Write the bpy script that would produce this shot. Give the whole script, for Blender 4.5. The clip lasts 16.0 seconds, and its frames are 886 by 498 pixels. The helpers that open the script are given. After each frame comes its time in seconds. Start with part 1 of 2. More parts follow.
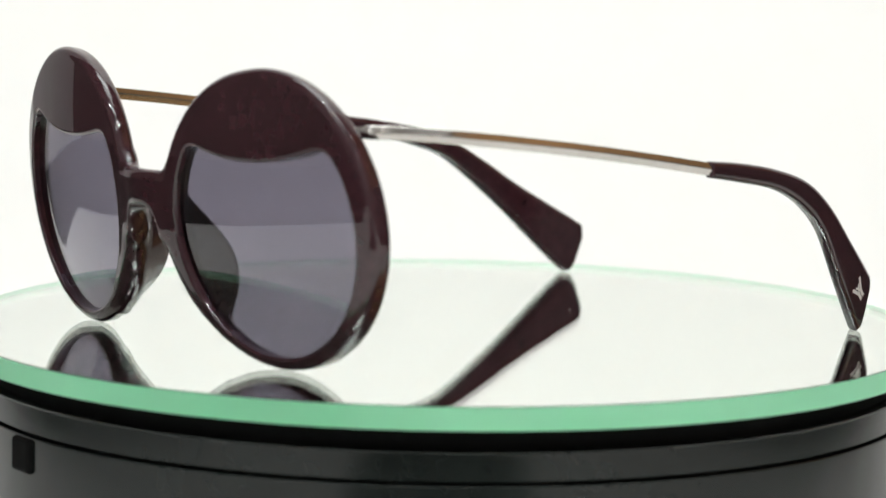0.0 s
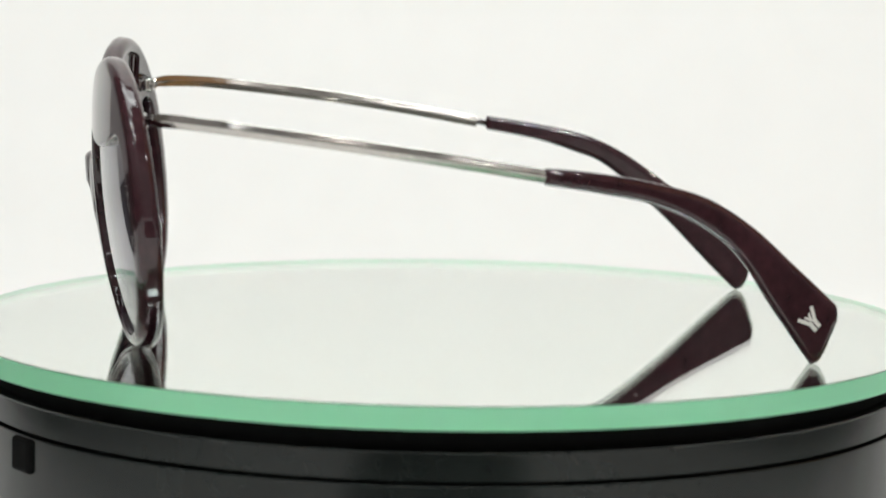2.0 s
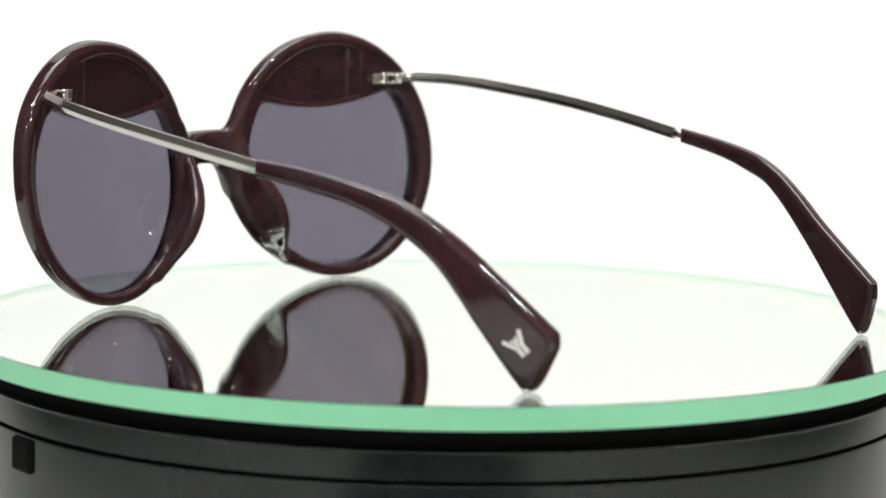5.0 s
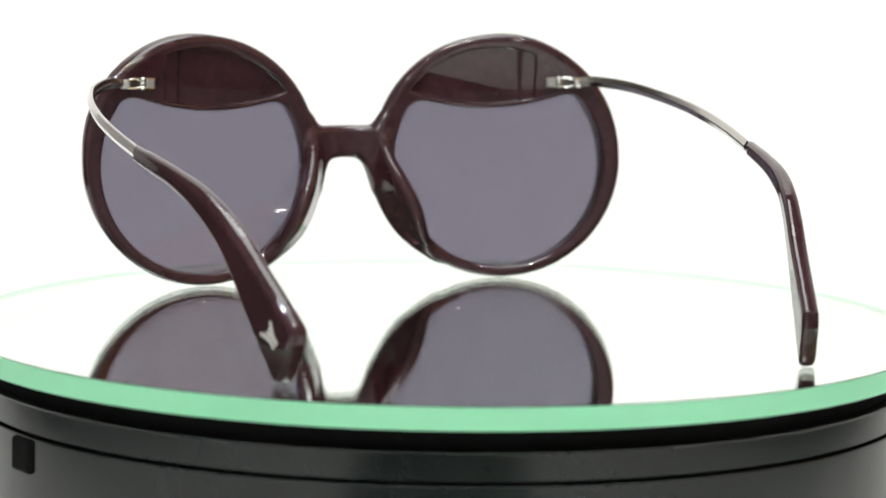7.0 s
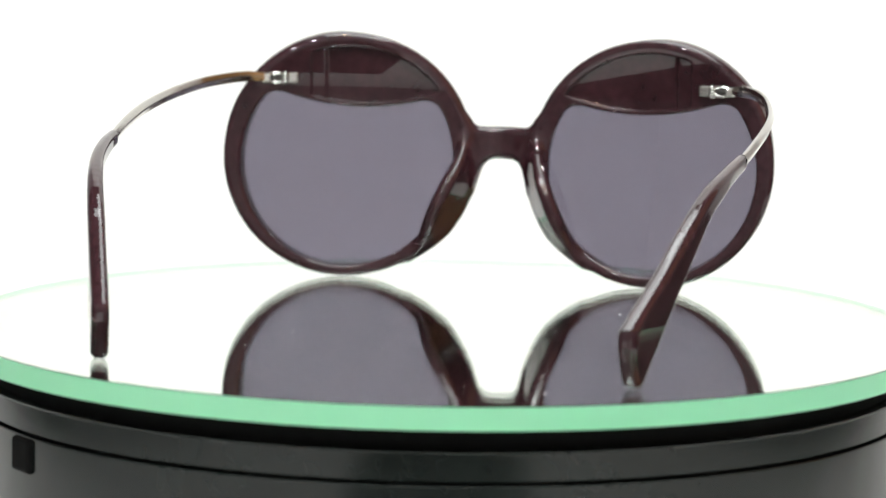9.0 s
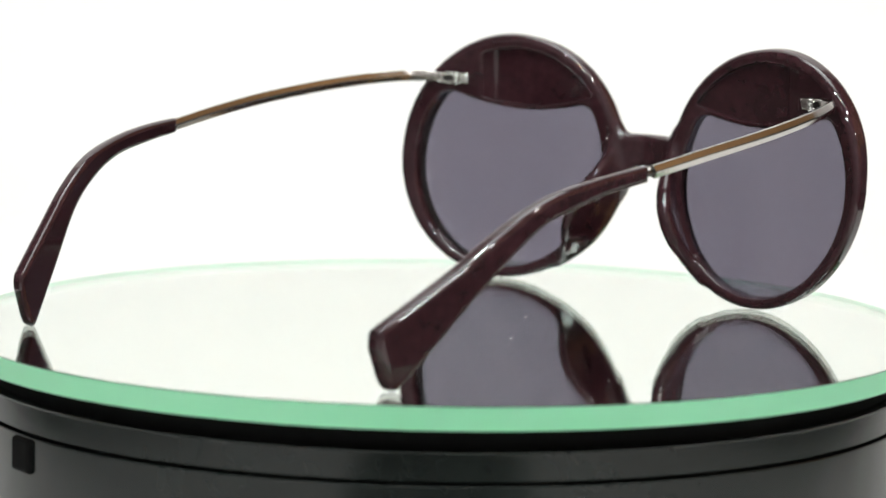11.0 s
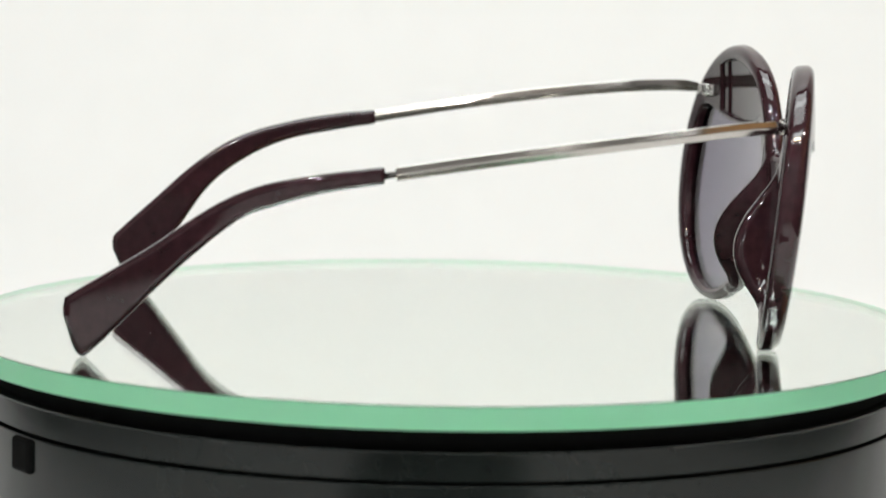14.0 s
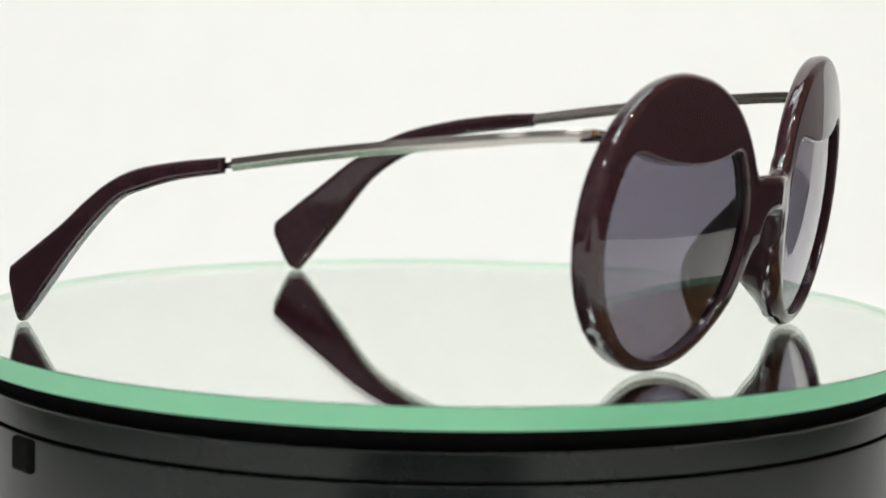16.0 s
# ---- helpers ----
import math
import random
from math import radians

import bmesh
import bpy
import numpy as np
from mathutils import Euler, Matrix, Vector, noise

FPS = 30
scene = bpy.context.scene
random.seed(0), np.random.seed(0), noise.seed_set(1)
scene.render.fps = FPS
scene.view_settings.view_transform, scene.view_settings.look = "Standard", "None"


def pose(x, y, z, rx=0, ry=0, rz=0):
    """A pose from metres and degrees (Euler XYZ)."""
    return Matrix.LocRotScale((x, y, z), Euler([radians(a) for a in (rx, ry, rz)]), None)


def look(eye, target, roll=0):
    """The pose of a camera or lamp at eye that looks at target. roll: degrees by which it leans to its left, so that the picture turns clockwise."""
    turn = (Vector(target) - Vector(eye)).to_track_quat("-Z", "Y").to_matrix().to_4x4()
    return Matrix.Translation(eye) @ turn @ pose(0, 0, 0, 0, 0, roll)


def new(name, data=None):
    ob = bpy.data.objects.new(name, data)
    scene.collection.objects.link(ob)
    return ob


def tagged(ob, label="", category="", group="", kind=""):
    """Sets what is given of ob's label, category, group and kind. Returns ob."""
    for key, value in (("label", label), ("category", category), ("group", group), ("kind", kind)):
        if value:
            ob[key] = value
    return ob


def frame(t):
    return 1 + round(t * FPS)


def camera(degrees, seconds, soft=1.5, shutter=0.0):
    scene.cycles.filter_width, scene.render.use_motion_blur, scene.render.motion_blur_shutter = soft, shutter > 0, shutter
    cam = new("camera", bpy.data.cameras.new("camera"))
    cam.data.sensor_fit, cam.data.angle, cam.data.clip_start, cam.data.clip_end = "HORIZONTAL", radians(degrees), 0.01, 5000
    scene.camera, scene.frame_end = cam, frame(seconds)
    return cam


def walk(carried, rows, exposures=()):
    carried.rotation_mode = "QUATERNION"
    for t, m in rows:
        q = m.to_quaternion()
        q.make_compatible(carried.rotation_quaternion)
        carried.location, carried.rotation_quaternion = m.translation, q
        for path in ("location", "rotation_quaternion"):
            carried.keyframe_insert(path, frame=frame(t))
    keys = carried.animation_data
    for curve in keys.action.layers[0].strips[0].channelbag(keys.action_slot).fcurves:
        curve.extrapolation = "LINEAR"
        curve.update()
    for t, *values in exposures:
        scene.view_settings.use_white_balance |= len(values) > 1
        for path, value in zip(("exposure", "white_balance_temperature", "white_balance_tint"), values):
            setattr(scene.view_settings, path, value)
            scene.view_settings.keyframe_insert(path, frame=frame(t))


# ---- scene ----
# A pair of round sunglasses turns on a mirrored turntable before a white backdrop.
EYE = Vector((0.0, -0.67853, 0.10228))
AIM = Vector((-0.000287, math.cos(radians(7.136)), -math.sin(radians(7.136))))
cam = camera(17.672, 16.0, soft=1.5)
cam.data.dof.use_dof = True
cam.data.dof.focus_distance = 0.675
cam.data.dof.aperture_fstop = 17.5
CAM_POSE = look(EYE, EYE + AIM, 0.954)
walk(cam, [(0.0, CAM_POSE), (16.0, CAM_POSE)],
     exposures=[(0.0, 0.01), (1.0, -0.05), (2.0, -0.14), (3.0, -0.13), (4.0, -0.06), (6.0, 0.28), (9.2, 0.31), (11.4, 0.05), (12.5, -0.01), (14.5, -0.15), (16.0, -0.12)])

# Turntable angle in degrees, second by second.
TURN = [(0.0, 306.39), (1.0, 290.82), (2.0, 275.23), (3.0, 259.74), (4.0, 244.29), (5.25, 225.4), (6.5, 206.77), (8.0, 184.03),
        (9.0, 169.25), (10.25, 150.6), (11.5, 131.98), (12.5, 116.67), (13.5, 101.18), (14.5, 85.77), (15.5, 70.24), (16.0, 62.63)]


# ---- world and lamps ----
world = bpy.data.worlds.new("world")
scene.world = world
world.use_nodes = True
world.node_tree.nodes["Background"].inputs["Color"].default_value = (0.9, 0.95, 1.0, 1)
world.node_tree.nodes["Background"].inputs["Strength"].default_value = 0.05


def area_lamp(name, size, size_y, power, colour, matrix):
    lamp = bpy.data.lights.new(name, "AREA")
    lamp.shape, lamp.size, lamp.size_y, lamp.energy, lamp.color = "RECTANGLE", size, size_y, power, colour
    ob = new(name, lamp)
    ob.matrix_world = matrix
    return ob


def bulb(name, radius, power, colour, place):
    lamp = bpy.data.lights.new(name, "POINT")
    lamp.shadow_soft_size, lamp.energy, lamp.color = radius, power, colour
    ob = new(name, lamp)
    ob.location = place
    return ob


WHITE = (0.935, 1.0, 0.995)
area_lamp("softbox_light", 0.72, 0.80, 9.6, WHITE, look((0.0, 0.10, 1.40), (0.0, 0.101, 0)))
area_lamp("backdrop_light", 1.1, 0.16, 2.4, WHITE, look((0.0, 0.2, 1.36), (0.0, 0.62, 0.05)))
# unseen fill lamp, added to brighten the rear wall for reflections
area_lamp("rear_wall_fill", 0.9, 0.45, 13.0, WHITE, look((0.0, -0.9, 2.1), (0.0, -2.0, 0.1)))
bulb("spot_bulb_white", 0.018, 14.5, (0.97, 1.0, 0.97), (0.12, -0.72, 1.15))
bulb("spot_bulb_cool", 0.018, 12.0, (0.95, 0.98, 1.0), (-0.45, -0.55, 1.2))
bulb("spot_bulb_warm", 0.018, 8.0, (1.0, 0.62, 0.38), (-0.14, -0.62, 1.25))
bulb("spot_bulb_side", 0.018, 9.5, (1.0, 0.98, 0.95), (0.55, -0.5, 1.1))
bulb("spot_bulb_far_left", 0.03, 11.0, (0.96, 1.0, 0.98), (-0.66, -1.12, 1.15))
bulb("spot_bulb_far_right", 0.03, 9.0, (0.98, 1.0, 0.97), (0.66, -1.08, 1.10))
bulb("spot_bulb_rear", 0.018, 9.5, (1.0, 0.97, 0.93), (0.04, -1.15, 1.5))


# ---- materials ----
def material(name, base, rough=0.5, metal=0.0, ior=1.5, coat=0.0, trans=0.0, vary=0.0, scale=40.0, bump=0.0, bump_scale=200.0, rough_vary=0.0):
    m = bpy.data.materials.new(name)
    m.use_nodes = True
    nt = m.node_tree
    b = nt.nodes["Principled BSDF"]
    b.inputs["Base Color"].default_value = (*base, 1)
    b.inputs["Roughness"].default_value = rough
    b.inputs["Metallic"].default_value = metal
    b.inputs["IOR"].default_value = ior
    b.inputs["Coat Weight"].default_value = coat
    b.inputs["Coat Roughness"].default_value = 0.03
    b.inputs["Transmission Weight"].default_value = trans
    co = nt.nodes.new("ShaderNodeTexCoord")

    def noise_node(s, detail):
        n = nt.nodes.new("ShaderNodeTexNoise")
        n.inputs["Scale"].default_value, n.inputs["Detail"].default_value = s, detail
        nt.links.new(co.outputs["Object"], n.inputs["Vector"])
        return n

    if vary:
        n, n2 = noise_node(scale, 4), noise_node(scale * 7, 3)
        add = nt.nodes.new("ShaderNodeMath")
        add.operation = "MULTIPLY"
        nt.links.new(n.outputs["Fac"], add.inputs[0])
        nt.links.new(n2.outputs["Fac"], add.inputs[1])
        ramp = nt.nodes.new("ShaderNodeMapRange")
        ramp.inputs["From Min"].default_value, ramp.inputs["From Max"].default_value = 0.12, 0.4
        ramp.inputs["To Min"].default_value, ramp.inputs["To Max"].default_value = 1 - vary, 1 + vary
        nt.links.new(add.outputs[0], ramp.inputs["Value"])
        mix = nt.nodes.new("ShaderNodeVectorMath")
        mix.operation = "SCALE"
        mix.inputs[0].default_value = base
        nt.links.new(ramp.outputs["Result"], mix.inputs["Scale"])
        nt.links.new(mix.outputs["Vector"], b.inputs["Base Color"])
    if rough_vary:
        n = noise_node(scale * 3, 5)
        ramp = nt.nodes.new("ShaderNodeMapRange")
        ramp.inputs["From Min"].default_value, ramp.inputs["From Max"].default_value = 0.35, 0.7
        ramp.inputs["To Min"].default_value, ramp.inputs["To Max"].default_value = rough, rough + rough_vary
        nt.links.new(n.outputs["Fac"], ramp.inputs["Value"])
        nt.links.new(ramp.outputs["Result"], b.inputs["Roughness"])
    if bump:
        n = noise_node(bump_scale, 4)
        bp = nt.nodes.new("ShaderNodeBump")
        bp.inputs["Strength"].default_value, bp.inputs["Distance"].default_value = bump, 0.0005
        nt.links.new(n.outputs["Fac"], bp.inputs["Height"])
        nt.links.new(bp.outputs["Normal"], b.inputs["Normal"])
    return m


ACETATE = material("burgundy_acetate", (0.029, 0.0108, 0.0142), 0.012, vary=0.25, scale=60, rough_vary=0.02)
STEEL = material("polished_steel", (0.44, 0.42, 0.395), 0.10, metal=1.0, vary=0.06, scale=90, rough_vary=0.05)
HINGE_STEEL = material("hinge_steel", (0.80, 0.79, 0.76), 0.12, metal=1.0, vary=0.06, scale=300)
DARK_METAL = material("dark_steel", (0.10, 0.095, 0.09), 0.25, metal=1.0)
EMBLEM = material("silver_inlay", (0.78, 0.77, 0.74), 0.38, metal=0.6, vary=0.08, scale=500)
LENS = material("grey_violet_lens", (0.168, 0.155, 0.202), 0.0, ior=1.5, trans=1.0)
GLASS = material("clear_float_glass", (0.98, 1.0, 0.985), 0.0, ior=1.52, trans=1.0)
SILVER = material("mirror_silver", (0.965, 1.0, 0.96), 0.0, metal=1.0)
EDGE = material("ground_green_edge", (0.03, 0.58, 0.22), 0.42, vary=0.04, scale=30)
EDGE_NODES = EDGE.node_tree
_glow = EDGE_NODES.nodes.new("ShaderNodeBsdfTranslucent")
_glow.inputs["Color"].default_value = (0.68, 1.0, 0.82, 1)
_half = EDGE_NODES.nodes.new("ShaderNodeMixShader")
_half.inputs[0].default_value = 0.65
EDGE_NODES.links.new(EDGE_NODES.nodes["Principled BSDF"].outputs[0], _half.inputs[1])
EDGE_NODES.links.new(_glow.outputs[0], _half.inputs[2])
EDGE_NODES.links.new(_half.outputs[0], EDGE_NODES.nodes["Material Output"].inputs["Surface"])
DRUM = material("black_gloss_plastic", (0.007, 0.0098, 0.0090), 0.11, ior=1.36, vary=0.2, scale=25, rough_vary=0.06)
# matt black for the gap, the shade under the disc and a drum reflection
GAP_AND_SHADE = material("black_gap_and_shade", (0.004, 0.004, 0.004), 0.8, ior=1.15, vary=0.2)
PAPER = material("white_backdrop_paper", (0.83, 0.84, 0.835), 0.75, vary=0.012, scale=6, bump=0.05, bump_scale=120)
BROWN = material("brown_wood_wall", (0.36, 0.20, 0.08), 0.6, vary=0.1, scale=5)
# unseen ceiling and wall tones, set by what the glasses should reflect
CEIL = material("dark_reflected_ceiling", (0.17, 0.165, 0.16), 0.7, vary=0.05, scale=4)
SIDE = material("dark_reflected_wall", (0.12, 0.115, 0.11), 0.7, vary=0.1, scale=4)
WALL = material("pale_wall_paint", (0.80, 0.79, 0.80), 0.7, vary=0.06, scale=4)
REAR = material("grey_reflected_wall", (0.30, 0.295, 0.30), 0.7, vary=0.06, scale=4)
TABLE = material("dark_table_top", (0.05, 0.049, 0.047), 0.8, ior=1.35, vary=0.2, scale=8)


# ---- mesh helpers ----
def mesh_part(name, verts, faces, mat, parent=None, label="", normals=None, smooth=True):
    me = bpy.data.meshes.new(name)
    me.from_pydata([tuple(v) for v in verts], [], [tuple(int(i) for i in f) for f in faces])
    for m in (mat if isinstance(mat, (list, tuple)) else [mat]):
        me.materials.append(m)
    me.polygons.foreach_set("use_smooth", [smooth] * len(me.polygons))
    me.update()
    if normals is not None:
        me.normals_split_custom_set_from_vertices([tuple(n) for n in normals])
    ob = new(name, me)
    ob.parent = parent
    if label:
        tagged(ob, label)
    return ob


def part(name, bm, mat, parent=None, label="", smooth=True):
    bmesh.ops.recalc_face_normals(bm, faces=bm.faces)
    me = bpy.data.meshes.new(name)
    bm.to_mesh(me)
    bm.free()
    me.materials.append(mat)
    me.polygons.foreach_set("use_smooth", [smooth] * len(me.polygons))
    ob = new(name, me)
    ob.parent = parent
    if label:
        tagged(ob, label)
    return ob


def box_bm(sx, sy, sz, bevel=0.0, m=Matrix.Identity(4), segments=2):
    bm = bmesh.new()
    bmesh.ops.create_cube(bm, size=1.0, matrix=Matrix.Diagonal((sx, sy, sz, 1)))
    if bevel:
        bmesh.ops.bevel(bm, geom=bm.edges[:], offset=bevel, segments=segments, affect="EDGES", profile=0.5)
    bmesh.ops.transform(bm, matrix=m, verts=bm.verts)
    return bm


def lathe(profile, steps=256, closed=False):
    """Vertices and faces of a profile of (radius, height) turned about z."""
    verts, faces = [], []
    n = len(profile)
    for k in range(steps):
        a = 2 * math.pi * k / steps
        verts += [(r * math.cos(a), r * math.sin(a), z) for r, z in profile]
    for k in range(steps):
        k2 = (k + 1) % steps
        for j in range(n if closed else n - 1):
            j2 = (j + 1) % n
            faces.append((k * n + j, k2 * n + j, k2 * n + j2, k * n + j2))
    return verts, faces


def sweep(points, section, cap=True, twist=None):
    """A section of (sideways, up) offsets carried along points; twist rolls it point by point."""
    pts = [Vector(p) for p in points]
    verts, faces = [], []
    n = len(section)
    for i, p in enumerate(pts):
        tang = (pts[min(i + 1, len(pts) - 1)] - pts[max(i - 1, 0)]).normalized()
        side = tang.cross(Vector((0, 0, 1))).normalized()
        up = side.cross(tang)
        s = section if twist is None else [(a * twist[i][0], b * twist[i][1]) for a, b in section]
        verts += [p + side * a + up * b for a, b in s]
    for i in range(len(pts) - 1):
        for j in range(n):
            j2 = (j + 1) % n
            faces.append((i * n + j, i * n + j2, (i + 1) * n + j2, (i + 1) * n + j))
    if cap:
        faces.append(tuple(range(n - 1, -1, -1)))
        faces.append(tuple(range((len(pts) - 1) * n, len(pts) * n)))
    return verts, faces


def spline(points, steps):
    """Catmull-Rom curve through points."""
    p = np.array(points, float)
    p = np.vstack([2 * p[0] - p[1], p, 2 * p[-1] - p[-2]])
    out = []
    for i in range(1, len(p) - 2):
        for k in range(steps):
            t = k / steps
            a, b, c, d = p[i - 1], p[i], p[i + 1], p[i + 2]
            out.append(0.5 * (2 * b + (c - a) * t + (2 * a - 5 * b + 4 * c - d) * t * t + (3 * b - a - 3 * c + d) * t ** 3))
    out.append(p[-2])
    return np.array(out)


def smin(a, b, k):
    h = np.clip(0.5 + 0.5 * (b - a) / k, 0, 1)
    return b + (a - b) * h - k * h * (1 - h)


def smax(a, b, k):
    return -smin(-a, -b, k)


def rounded(s, w, t, r):
    """Distance to a slab of outline distance s and half thickness t at offset w, with edges rounded by r."""
    a, b = s + r, np.abs(w) - t + r
    return np.hypot(np.maximum(a, 0), np.maximum(b, 0)) - r + np.minimum(np.maximum(a, b), 0)


def solid(fn, lo, hi, h):
    """Surface of the distance function fn over a box, in millimetres: vertices, quads and normals."""
    axes = [np.arange(a, b + h, h) for a, b in zip(lo, hi)]
    F = fn(*np.meshgrid(*axes, indexing="ij"))
    inside = F < 0
    nx, ny, nz = F.shape
    core = np.zeros((nx - 1, ny - 1, nz - 1), int)
    for dx in (0, 1):
        for dy in (0, 1):
            for dz in (0, 1):
                core += inside[dx:nx - 1 + dx, dy:ny - 1 + dy, dz:nz - 1 + dz]
    mixed = (core > 0) & (core < 8)
    vid = -np.ones(core.shape, int)
    cells = np.argwhere(mixed)
    vid[mixed] = np.arange(len(cells))
    P = np.array(lo) + (cells + 0.5) * h

    def gradient(P):
        e = 0.05
        g = np.stack([fn(*(P + d).T) - fn(*(P - d).T) for d in np.eye(3) * e], 1) / (2 * e)
        return g

    for _ in range(4):
        g = gradient(P)
        f = fn(*P.T)
        step = -(f / np.maximum((g * g).sum(1), 0.05))[:, None] * g
        P = P + np.clip(step, -0.6 * h, 0.6 * h)
    g = gradient(P)
    normals = g / np.maximum(np.linalg.norm(g, axis=1), 1e-9)[:, None]
    quads = []
    for axis in range(3):
        a = np.moveaxis(inside, axis, 0)
        v = np.moveaxis(vid, axis, 0)
        change = a[:-1, 1:-1, 1:-1] != a[1:, 1:-1, 1:-1]
        i, j, k = np.nonzero(change)
        q = np.stack([v[i, j, k], v[i, j + 1, k], v[i, j + 1, k + 1], v[i, j, k + 1]], 1)
        flip = a[:-1, 1:-1, 1:-1][i, j, k]
        if axis == 1:
            flip = ~flip
        q[~flip] = q[~flip][:, ::-1]
        quads.append(q)
    return P, np.concatenate(quads), normals


def polygon_distance(y, z, poly):
    """Signed distance from points (y, z) to a closed polygon."""
    d = np.full(np.shape(y), 1e9)
    sign = np.ones(np.shape(y))
    n = len(poly)
    for i in range(n):
        a, b = poly[i], poly[i - 1]
        e, wy, wz = b - a, y - a[0], z - a[1]
        t = np.clip((wy * e[0] + wz * e[1]) / (e @ e), 0, 1)
        by, bz = wy - e[0] * t, wz - e[1] * t
        d = np.minimum(d, by * by + bz * bz)
        c1, c2, c3 = z >= a[1], z < b[1], e[0] * wz > e[1] * wy
        sign = np.where((c1 & c2 & c3) | (~c1 & ~c2 & ~c3), -sign, sign)
    return sign * np.sqrt(d)


# ---- the room ----
def build_room():
    X, Y0, Y1, Z0, Z1, R = 0.48, -1.97, 0.62, -0.13, 2.2, 0.06
    # white sheet under the turntable that sweeps up into the backdrop
    prof = [(0.30, Z0)] + [(Y1 - R + R * math.sin(a), Z0 + R - R * math.cos(a)) for a in np.linspace(0, math.pi / 2, 24)] + [(Y1, 1.4)]
    back = [(y + 0.004 * math.sin(a), z - 0.004 * math.cos(a)) for (y, z), a in zip(prof, [0] + list(np.linspace(0, math.pi / 2, 24)) + [math.pi / 2])]
    ring = prof + back[::-1]
    n = len(ring)
    verts = [(-X, y, z) for y, z in ring] + [(X, y, z) for y, z in ring]
    faces = [(i, (i + 1) % n, n + (i + 1) % n, n + i) for i in range(n)] + [tuple(range(n)), tuple(range(2 * n - 1, n - 1, -1))]
    ob = mesh_part("backdrop", verts, faces, PAPER)
    ob.data.set_sharp_from_angle(angle=0.6)
    tagged(ob, "seamless white paper sweep behind the turntable", "backdrop", kind="structure")
    sheet = part("table_sheet", box_bm(1.36, Y1 - 0.07 - Y0, 0.003, 0.001, pose(0, (Y1 - 0.07 + Y0) / 2, Z0 - 0.0061)), PAPER, smooth=False)
    tagged(sheet, "white paper sheet lying flat under the turntable", "paper sheet", kind="structure")
    # unseen dark board, added so reflections darken where the camera stands
    mat = part("camera_standin", box_bm(0.43, 0.85, 0.003, 0.001, pose(0, -0.93, Z0 - 0.003)), TABLE, smooth=False)
    tagged(mat, "unseen dark board standing in for the camera's dark reflection", "mat", kind="structure")
    wx, wy0, wy1, yc = 1.5, -2.0, 1.1, -0.6
    span, height = wy1 - wy0, Z1 - Z0 + 0.2
    # walls out of view; side halves differ in tone to shape reflections
    for name, sx, sy, sz, m, mat, label in (
            ("wall_left", 0.05, wy1 - yc, height, pose(-wx - 0.025, (yc + wy1) / 2, (Z0 + Z1) / 2), SIDE, "unseen side wall, toned dark for reflections"),
            ("wall_left_front", 0.05, yc - wy0, height, pose(-wx - 0.025, (wy0 + yc) / 2, (Z0 + Z1) / 2), REAR, "unseen side wall beside the camera, toned grey for reflections"),
            ("wall_right", 0.05, wy1 - yc, 0.75, pose(wx + 0.025, (yc + wy1) / 2, Z0 + 0.275), SIDE, "unseen lower side wall, toned dark for reflections"),
            ("wall_right_front", 0.05, yc - wy0, 0.75, pose(wx + 0.025, (wy0 + yc) / 2, Z0 + 0.275), REAR, "unseen lower side wall beside the camera, toned grey for reflections"),
            ("wall_panel_right", 0.05, span, height - 0.75, pose(wx + 0.025, (wy0 + wy1) / 2, Z0 + 0.25 + height / 2), BROWN, "warm brown wooden upper wall panel"),
            ("wall_back", 2 * wx, 0.05, height, pose(0, wy1 + 0.025, (Z0 + Z1) / 2), WALL, "plain pale wall behind the backdrop"),
            ("wall_rear", 2 * wx, 0.05, height, pose(0, wy0 - 0.025, (Z0 + Z1) / 2), REAR, "unseen wall facing the backdrop, toned grey for reflections"),
            ("floor", 2 * wx, span, 0.05, pose(0, (wy0 + wy1) / 2, Z0 - 0.034), TABLE, "dark table top under the white paper"),
            ("ceiling", 2 * wx, span, 0.05, pose(0, (wy0 + wy1) / 2, Z1 + 0.03), CEIL, "unseen ceiling, toned dark for reflections")):
        ob = part(name, box_bm(sx, sy, sz, 0.004, m), mat, smooth=False)
        tagged(ob, label, {"ceiling": "ceiling", "floor": "floor"}.get(name, "wall"), kind="structure")


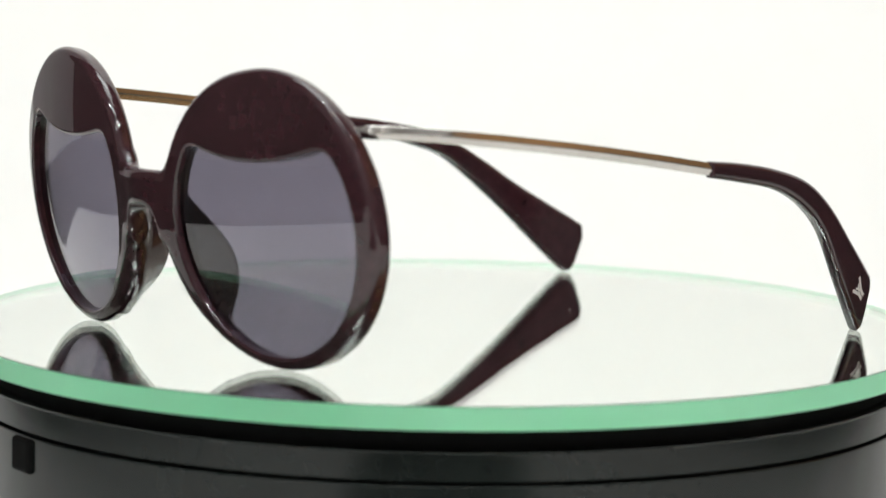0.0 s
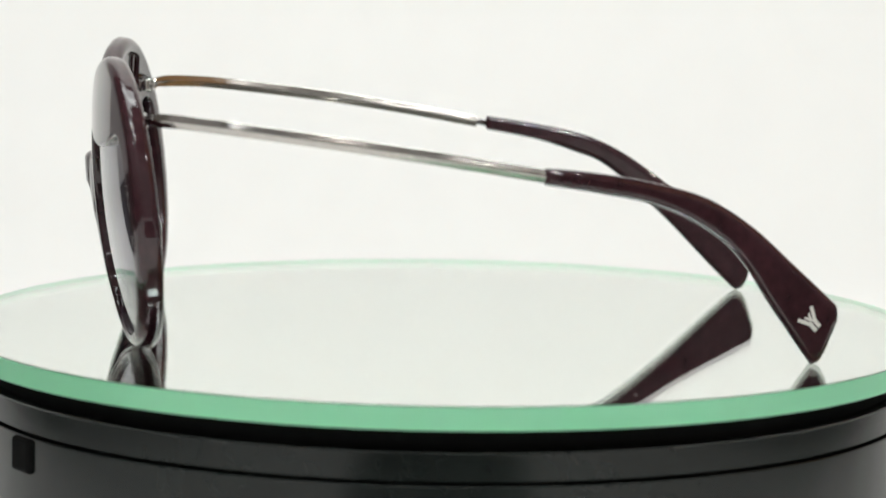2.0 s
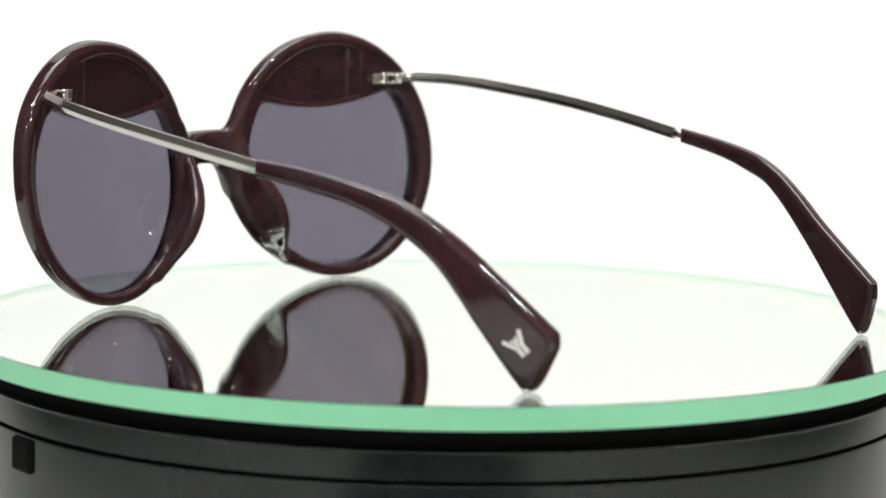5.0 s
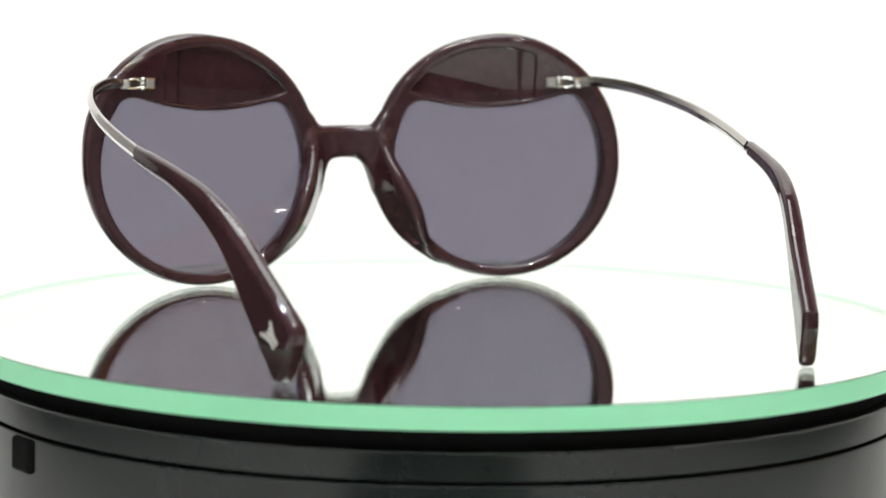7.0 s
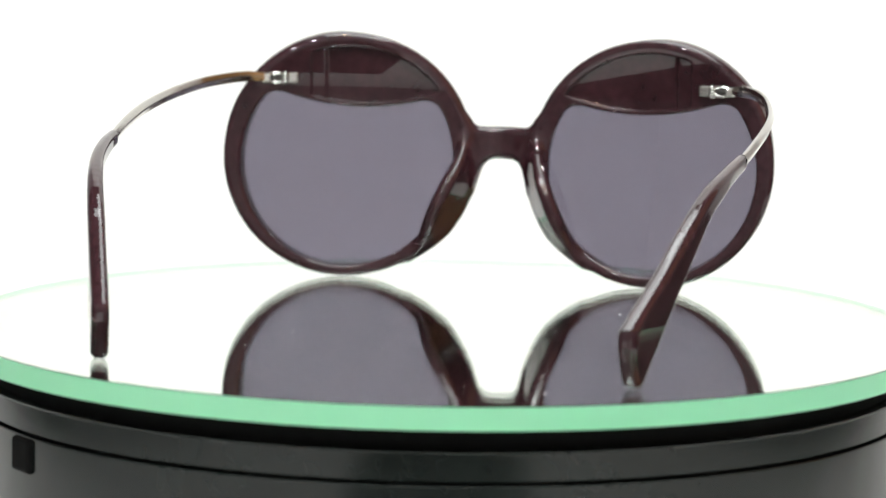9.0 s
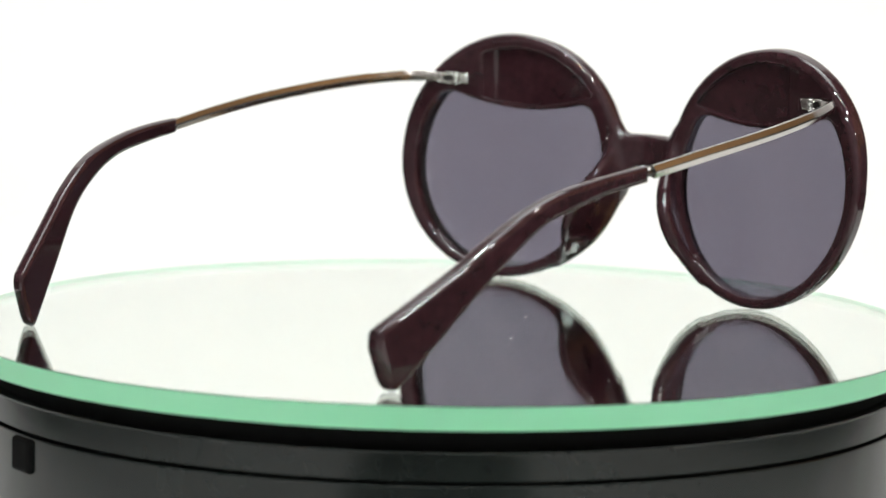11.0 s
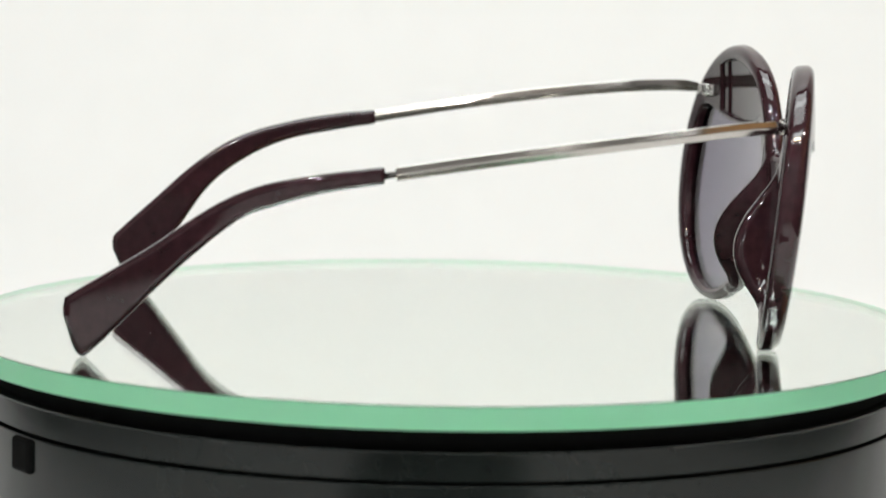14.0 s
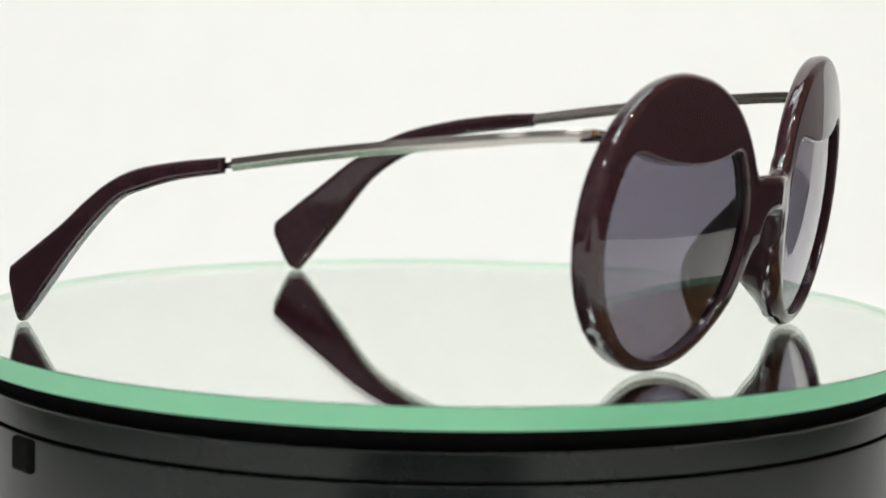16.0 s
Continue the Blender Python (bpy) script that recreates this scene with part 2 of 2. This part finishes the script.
# ---- the turntable ----
def build_turntable():
    table = tagged(new("turntable"), "round mirror-topped display turntable on a glossy black drum", "turntable")
    table.location = (0, 0, -0.13)
    up = 0.13
    rd, th, ch = 0.11555, 0.0051, 0.00016
    # glass disc: top, ground green edge, silvered underside
    prof = [(0.0, 0.0), (rd - ch, 0.0), (rd, -ch), (rd, -th + ch), (rd - ch, -th), (0.0, -th)]
    steps = 360
    verts = [(0, 0, up)]
    for k in range(steps):
        a = 2 * math.pi * k / steps
        verts += [(r * math.cos(a), r * math.sin(a), z + up) for r, z in prof[1:5]]
    verts.append((0, 0, up - th))
    faces, slot = [], []
    for k in range(steps):
        a, b = 1 + 4 * k, 1 + 4 * ((k + 1) % steps)
        faces.append((0, a, b)), slot.append(0)
        for j in range(3):
            faces.append((a + j, a + j + 1, b + j + 1, b + j)), slot.append(1 if j else 0)
        faces.append((a + 3, len(verts) - 1, b + 3)), slot.append(2)
    disc = mesh_part("mirror_disc", verts, faces, [GLASS, EDGE, SILVER], table, "silvered glass disc with a ground green edge", smooth=False)
    disc.data.polygons.foreach_set("material_index", slot)
    disc.data.polygons.foreach_set("use_smooth", [s == 1 for s in slot])
    disc.data.set_sharp_from_angle(angle=0.3)
    # specks of dust on the glass
    rng = random.Random(7)
    dv, df = [], []
    for _ in range(26):
        rr, aa, size, turn = 0.108 * math.sqrt(rng.random()), rng.uniform(0, 6.28), rng.uniform(0.00008, 0.00022), rng.uniform(0, 3.14)
        cx, cy = rr * math.cos(aa), rr * math.sin(aa)
        b = len(dv)
        for k in range(4):
            q = turn + k * math.pi / 2
            dv.append((cx + size * (1.8 if k % 2 else 0.7) * math.cos(q), cy + size * (1.8 if k % 2 else 0.7) * math.sin(q), up + 0.00003))
        dv.append((cx, cy, up + 0.00003 + size * 0.5))
        df += [(b + k, b + (k + 1) % 4, b + 4) for k in range(4)]
    tagged(mesh_part("dust", dv, df, PAPER, disc, "pale specks of dust", smooth=False), kind="stuff")
    # recessed black neck, put in for the shade under the disc, and collar
    r = 0.112
    v, f = lathe([(0.0, up - th - 0.0002), (r - 0.0034, up - th - 0.0002), (r - 0.0034, up - th - 0.0051), (0.02, up - th - 0.0051)])
    mesh_part("neck", v, f, GAP_AND_SHADE, table, "recessed matt black band imitating the shade under the glass").data.set_sharp_from_angle(angle=0.6)
    top = up - th - 0.0051
    v, f = lathe([(0.02, top), (r - 0.0003, top), (r, top - 0.0003), (r, top - 0.0006), (r, up - 0.0160), (r, up - 0.0161),
                  (r - 0.0002, up - 0.0163), (0.02, up - 0.0163)])
    mesh_part("collar", v, f, DRUM, table, "glossy black rotating collar").data.set_sharp_from_angle(angle=0.7)
    v, f = lathe([(0.02, up - 0.0163), (r - 0.0016, up - 0.0163), (r - 0.0016, up - 0.0172), (0.02, up - 0.0172)])
    mesh_part("gap_ring", v, f, GAP_AND_SHADE, table, "dark recessed gap").data.set_sharp_from_angle(angle=0.6)
    v, f = lathe([(0.02, up - 0.0172), (r - 0.0002, up - 0.0172), (r, up - 0.0174), (r, up - 0.0175), (r, 0.0042), (r, 0.004), (r - 0.001, 0.0), (0.0, 0.0)])
    mesh_part("drum", v, f, DRUM, table, "glossy black plastic drum").data.set_sharp_from_angle(angle=0.7)
    # a matt black block modelled in place of a dark reflection on the drum
    a = math.atan2(-0.0648, -0.0913)
    part("drum_reflection", box_bm(0.0022, 0.0085, 0.0078, 0.0010, pose(r * math.cos(a), r * math.sin(a), up - 0.0215, 0, 0, math.degrees(a))), GAP_AND_SHADE, table,
         "small matt black block standing in for a dark reflection on the drum", smooth=False)
    return disc


# ---- the sunglasses ----
XC, ZC, RO, WIDE = 40.55, 32.4, 32.25, 1.018


def face(u, z):
    """Depth of the front's face: wrapped round the head, bulging at the brow, with the bridge standing forward."""
    ue = 2 * np.logaddexp(0, (u - 11.5) / 2)
    return -83.5 + 0.00272 * ue ** 2 + 0.0031 * (z - 48.5) ** 2 - 2.4 * np.exp(-(u / 7.5) ** 2)


def half_depth(u):
    return 2.35 + 0.45 * np.clip((u - 10) / 55, 0, 1)


def mid(u, z):
    return face(u, z) + half_depth(u)


def visor_line(u):
    return 44.9 + 0.0083 * (u - 37) ** 2


def aperture(u, z):
    circle = np.hypot(u - 40.8, z - 30.9) - 27.9
    slope = 0.0166 * (u - 37)
    return smax(circle, (z - visor_line(u)) / np.sqrt(1 + slope ** 2), 4.0)


def pads(u, y, z):
    """Moulded nose pads: a fin that rises from the nose side of each rim."""
    angle = np.degrees(np.arctan2(z - ZC, XC - u))
    rho = np.hypot((u - XC) / WIDE, z - ZC)
    k = np.clip((15 - angle) / 71, 0, 1)
    s = np.sin(math.pi * k ** 1.12) ** 1.15
    w = (rho - 31.4, y - mid(u, z) - 0.6)
    e = (-3.7 * s, 8.6 * s)
    t = np.clip((w[0] * e[0] + w[1] * e[1]) / np.maximum(e[0] ** 2 + e[1] ** 2, 1e-3), 0, 1)
    away = np.maximum(0, np.abs(angle + 20.5) - 37) * 0.5
    return np.sqrt((w[0] - e[0] * t) ** 2 + (w[1] - e[1] * t) ** 2 + away ** 2) - (2.5 - 0.5 * t) * (0.45 + 0.55 * np.minimum(1, 1.3 * s))


def plate(u, y, z):
    w = y - mid(u, z)
    half = half_depth(u)
    outer = np.hypot((u - XC) / WIDE, z - ZC) - RO
    # the front edge flares outwards at the outer brow
    lean = np.clip(1 - (np.degrees(np.arctan2(z - ZC, u - XC)) - 52) ** 2 / 50 ** 2, 0, 1)
    outer = outer - 1.25 * lean * lean * (3 - 2 * lean) * np.clip(0.55 - 0.5 * w / half, 0, 1)
    bridge = smax(smax(z - 40.4, np.maximum(31.7 - 0.0030 * u ** 4, 24.0) - z, 0.8), u - 10.5, 1.5)
    outer = np.where(u < 26, smin(outer, bridge, 2.6), outer)
    d = np.maximum(rounded(outer, w, half, 2.0), rounded(-aperture(u, z), w, half, 0.75))
    pocket = smax(smax(np.hypot((u - XC) / WIDE, z - ZC) - (RO - 3.3), visor_line(u) + 1.3 - z, 0.8), u - 50.8, 0.6)
    depth = 0.75 + 0.6 / (1 + np.exp((u - 47.0) * 6))
    return smax(d, -np.maximum(pocket, half - depth - w), 0.35)


def front(x, y, z):
    u = np.abs(x)
    return smin(plate(u, y, z), pads(u, y, z), 2.6)


def build_front(glasses):
    P, Q, N = solid(front, (-75.2, -88, -1.2), (75.2, -59, 66), 0.46)
    C = P[Q].mean(1)
    u = np.abs(C[:, 0])
    pad = (pads(u, C[:, 1], C[:, 2]) < plate(u, C[:, 1], C[:, 2]) - 0.05) & (C[:, 1] > mid(u, C[:, 2]) + 1.4)
    bridge = ~pad & (u < 9.0)
    for name, pick in (("bridge", bridge), ("rim", ~pad & ~bridge & (C[:, 0] > 0)), ("rim", ~pad & ~bridge & (C[:, 0] < 0)),
                       ("nose_pad", pad & (C[:, 0] > 0)), ("nose_pad", pad & (C[:, 0] < 0))):
        q = Q[pick]
        used = np.unique(q)
        index = np.zeros(len(P), int)
        index[used] = np.arange(len(used))
        label = {"rim": "round burgundy rim with a browline visor", "bridge": "burgundy bridge", "nose_pad": "moulded burgundy nose pad"}[name]
        mesh_part(name, P[used] * 0.001, index[q], ACETATE, glasses, label, normals=N[used])


def build_lens(glasses, side):
    """A domed tinted lens whose edge sits in the rim."""
    rings, steps = 22, 160
    cu, cz = 40.8, 27.0
    angles = np.linspace(0, 2 * math.pi, steps, endpoint=False)
    reach = []
    for a in angles:
        r = np.linspace(5, 40, 1400)
        d = aperture(cu + r * math.cos(a), cz + r * math.sin(a))
        reach.append(float(r[np.argmax(d > 0.7)]))
    verts, faces = [], []
    for offset in (-0.95, 0.75):
        verts.append((cu, mid(np.array(cu), np.array(cz)) + offset, cz))
        for k in range(1, rings + 1):
            for a, r in zip(angles, reach):
                uu, zz = cu + r * k / rings * math.cos(a), cz + r * k / rings * math.sin(a)
                verts.append((uu, float(mid(np.array(uu), np.array(zz))) + offset, zz))
    half = 1 + rings * steps
    for o, flip in ((0, False), (half, True)):
        for j in range(steps):
            j2 = (j + 1) % steps
            loops = [(o, o + 1 + j, o + 1 + j2)]
            for k in range(rings - 1):
                b = o + 1 + k * steps
                loops.append((b + j, b + steps + j, b + steps + j2, b + j2))
            faces += [l[::-1] if flip else l for l in loops]
    b = 1 + (rings - 1) * steps
    faces += [(b + j, half + b + j, half + b + (j + 1) % steps, b + (j + 1) % steps) for j in range(steps)]
    if side < 0:
        faces = [f[::-1] for f in faces]
    verts = [(side * v[0] * 0.001, v[1] * 0.001, v[2] * 0.001) for v in verts]
    ob = mesh_part("lens", verts, faces, LENS, glasses, "grey-violet tinted sun lens")
    ob.data.set_sharp_from_angle(angle=0.7)
    bm = bmesh.new()
    bm.from_mesh(ob.data)
    bmesh.ops.recalc_face_normals(bm, faces=bm.faces)
    bm.to_mesh(ob.data)
    bm.free()


HEX = [(0.30, 1.48), (0.42, 1.38), (0.98, 0.28), (1.02, 0.05), (0.98, -0.18), (0.46, -1.34), (0.34, -1.42),
       (-0.34, -1.42), (-0.46, -1.34), (-0.98, -0.18), (-1.02, 0.05), (-0.98, 0.28), (-0.42, 1.38), (-0.30, 1.48)]


def build_temple(glasses, side, plan, ribbon, top, bottom, neck):
    temple = tagged(new("temple"), "slim steel temple with a burgundy acetate tip")
    temple.parent = glasses
    # steel arm
    pts = [Vector(p) * 0.001 for p in spline(plan, 10)]
    n = len(pts)
    size = [(min(1.0, 0.55 + 0.45 * i / 8) * 0.001, min(1.0, 0.72 + 0.28 * i / 8) * 0.001) for i in range(n)]
    v, f = sweep(pts, HEX, twist=size)
    arm = mesh_part("arm", v, f, STEEL, temple, "faceted polished steel arm", smooth=False)
    arm.data.polygons.foreach_set("use_smooth", [len(p.vertices) == 4 for p in arm.data.polygons])
    arm.data.set_sharp_from_angle(angle=0.2)
    if neck:
        end = pts[-1]
        d = (pts[-1] - pts[-2]).normalized()
        v, f = sweep([end - d * 0.001, end + d * 0.0028], [(a * 0.00055, b * 0.00048) for a, b in HEX])
        mesh_part("neck", v, f, DARK_METAL, temple, "thin bare steel core")
    # acetate tip
    outline = np.vstack([spline(top, 5), spline(bottom, 5)])
    gy, gx = np.array([p[0] for p in ribbon], float), np.array([p[1] for p in ribbon], float)
    curve = spline(list(zip(gy, gx)), 12)

    def tip(x, y, z):
        w = (side * x - np.interp(y, curve[:, 0], curve[:, 1])) * 0.94
        s = polygon_distance(y, z, outline)
        half = 1.35 + 0.6 * np.clip((y - 20) / 40, 0, 1)
        return rounded(s, w, half, np.minimum(1.5, half - 0.08))

    ylo, yhi = outline[:, 0].min(), outline[:, 0].max()
    xs = sorted((side * (gx.min() - 4), side * (gx.max() + 4)))
    P, Q, N = solid(tip, (xs[0], ylo - 1.5, -1), (xs[1], yhi + 1.5, 47), 0.5)
    tip_ob = mesh_part("temple_tip", P * 0.001, Q, ACETATE, temple, "burgundy acetate temple tip, flaring to a paddle end", normals=N)
    # hinge on the back of the rim
    hx, hy, hz = plan[0]
    build_hinge(temple, side, hx, hy, hz)
    return temple, tip_ob, curve


def build_hinge(temple, side, hx, hy, hz):
    def at(dx, dy, dz, turn=0):
        return pose((hx - side * dx) * 0.001, (hy + dy) * 0.001, (hz + dz) * 0.001, 0, 0, turn)

    yaw = side * 10
    part("hinge_leaf", box_bm(0.0028, 0.0022, 0.0029, 0.0005, at(7.0, -2.2, -0.2, yaw)), HINGE_STEEL, temple, "small steel hinge leaf", smooth=False)
    for dz in (-1.25, -0.2, 0.85):
        bm = bmesh.new()
        bmesh.ops.create_cone(bm, cap_ends=True, segments=20, radius1=0.0011, radius2=0.0011, depth=0.0008, matrix=at(5.0, -0.9, dz))
        bmesh.ops.bevel(bm, geom=bm.edges[:], offset=0.00015, segments=1, affect="EDGES")
        part("knuckle", bm, HINGE_STEEL, temple, smooth=False)
    bm = bmesh.new()
    bmesh.ops.create_cone(bm, cap_ends=True, segments=16, radius1=0.0006, radius2=0.0006, depth=0.0036, matrix=at(5.0, -0.9, -0.2))
    part("hinge_screw", bm, DARK_METAL, temple, smooth=False)
    # fork of the arm that reaches the knuckles, with a dark slot between its prongs
    ring = [(0.00042 * math.cos(k * math.pi / 5), 0.00038 * math.sin(k * math.pi / 5)) for k in range(10)]
    for sign in (-1, 1):
        bow = [((hx - side * (4.9 - 4.6 * t)) * 0.001, (hy - 0.8 + 0.9 * t) * 0.001, (hz - 0.2 + sign * (0.45 + 0.75 * math.sin(math.pi * t) ** 0.8)) * 0.001) for t in np.linspace(0, 1, 13)]
        v, f = sweep(bow, ring)
        mesh_part("prong", v, f, HINGE_STEEL, temple)
    part("slot", box_bm(0.0036, 0.0008, 0.0010, 0.0002, at(2.4, -0.55, -0.2, yaw)), DARK_METAL, temple, "dark hinge slot", smooth=False)
    part("end_block", box_bm(0.0026, 0.0017, 0.0027, 0.0006, at(0.3, 0.1, -0.2, -side * 12)), HINGE_STEEL, temple, smooth=False)


def build_emblem(tip, side, curve):
    """A small inlay of plain bars: two stems that fork into short arms."""
    cy, cz, a = 75.6, 10.0, radians(-47)

    def bar(p, q, w):
        p, q = np.array(p), np.array(q)
        d = (q - p) / np.linalg.norm(q - p)
        n = np.array((-d[1], d[0])) * w / 2
        return [p - n, q - n, q + n, p + n]

    shapes = [bar((0.25, 0.62), (2.7, 0.62), 0.95), bar((0.25, -0.62), (2.7, -0.62), 0.95),
              bar((0.5, 0.75), (-2.3, 2.15), 0.85), bar((0.5, -0.75), (-2.3, -2.15), 0.85),
              bar((0.2, 0.25), (-1.5, -0.75), 0.55), bar((0.2, -0.25), (-1.5, 0.75), 0.55)]
    verts, faces = [], []
    for i, s in enumerate(shapes):
        for lift in (1.72, 1.99 + 0.004 * i):
            for p in s:
                yy = cy + p[0] * math.cos(a) - p[1] * math.sin(a)
                zz = cz + p[0] * math.sin(a) + p[1] * math.cos(a)
                xx = float(np.interp(yy, curve[:, 0], curve[:, 1])) + lift / 0.94
                verts.append((side * xx * 0.001, yy * 0.001, zz * 0.001))
        b = 8 * i
        faces += [(b + 4, b + 5, b + 6, b + 7), (b + 3, b + 2, b + 1, b)] + [(b + k, b + (k + 1) % 4, b + 4 + (k + 1) % 4, b + 4 + k) for k in range(4)]
    ob = mesh_part("emblem", verts, faces, EMBLEM, tip, "silver forked inlay emblem", smooth=False)


def build_sunglasses():
    glasses = tagged(new("sunglasses"), "oversized round burgundy sunglasses with slim steel temples", "sunglasses")
    build_front(glasses)
    build_lens(glasses, 1)
    build_lens(glasses, -1)
    left = [(62.4, -70.6, 52.7), (67.0, -66.6, 52.9), (71.0, -59.5, 52.6), (75.0, -50, 51.7), (78.3, -35, 50.0), (79.9, -18, 47.8), (79.7, -2, 45.4), (78.3, 14.2, 42.8)]
    ribbon = [(10, 78.6), (22, 77.4), (36, 75.0), (50, 71.2), (65, 66.0), (88, 57.5)]
    top = [(14, 44.6), (24.7, 43.6), (37.3, 41.5), (50.4, 37.7), (61.3, 31.1), (71, 22.7), (80.5, 14.3), (82.3, 12.2), (82.4, 9.2)]
    bottom = [(79.6, 2.7), (78.2, 0.6), (76.9, 0.1), (75.2, 1.0), (66.2, 13.2), (57.6, 25), (48, 32.2), (37.4, 36.7), (24.8, 39.2), (14, 40.9)]
    temple, tip, curve = build_temple(glasses, 1, left, ribbon, top, bottom, False)
    build_emblem(tip, 1, curve)
    right = [(-61.6, -70.2, 52.4), (-65.6, -66.4, 52.6), (-69.6, -57.5, 52.2), (-72.5, -47, 51.1), (-74.7, -31, 49.2), (-75.0, -16, 47.2), (-73.9, 0, 44.8), (-72.3, 14.8, 42.3)]
    ribbon = [(12, 72.8), (24, 71.0), (38, 68.9), (52, 65.8), (68, 60.9), (92, 53.3)]
    top = [(17.2, 43.9), (30, 42.1), (42.4, 39.6), (51.4, 35.9), (60, 30.4), (68.6, 24.2), (84.6, 14.1), (86.5, 12.4), (86.8, 9.0)]
    bottom = [(84.8, 2.6), (83.6, 0.6), (82.2, 0.1), (80.8, 1.0), (75.3, 6.4), (62, 20), (48.8, 31.3), (40, 35), (30, 37.9), (17.2, 40.2)]
    build_temple(glasses, -1, right, ribbon, top, bottom, True)
    return glasses


build_room()
disc = build_turntable()
sunglasses = build_sunglasses()


def motions():
    walk(sunglasses, [(t, pose(0, 0, 0, 0, 0, a)) for t, a in TURN])
    walk(disc, [(t, pose(0, 0, 0, 0, 0, a)) for t, a in TURN])


motions()
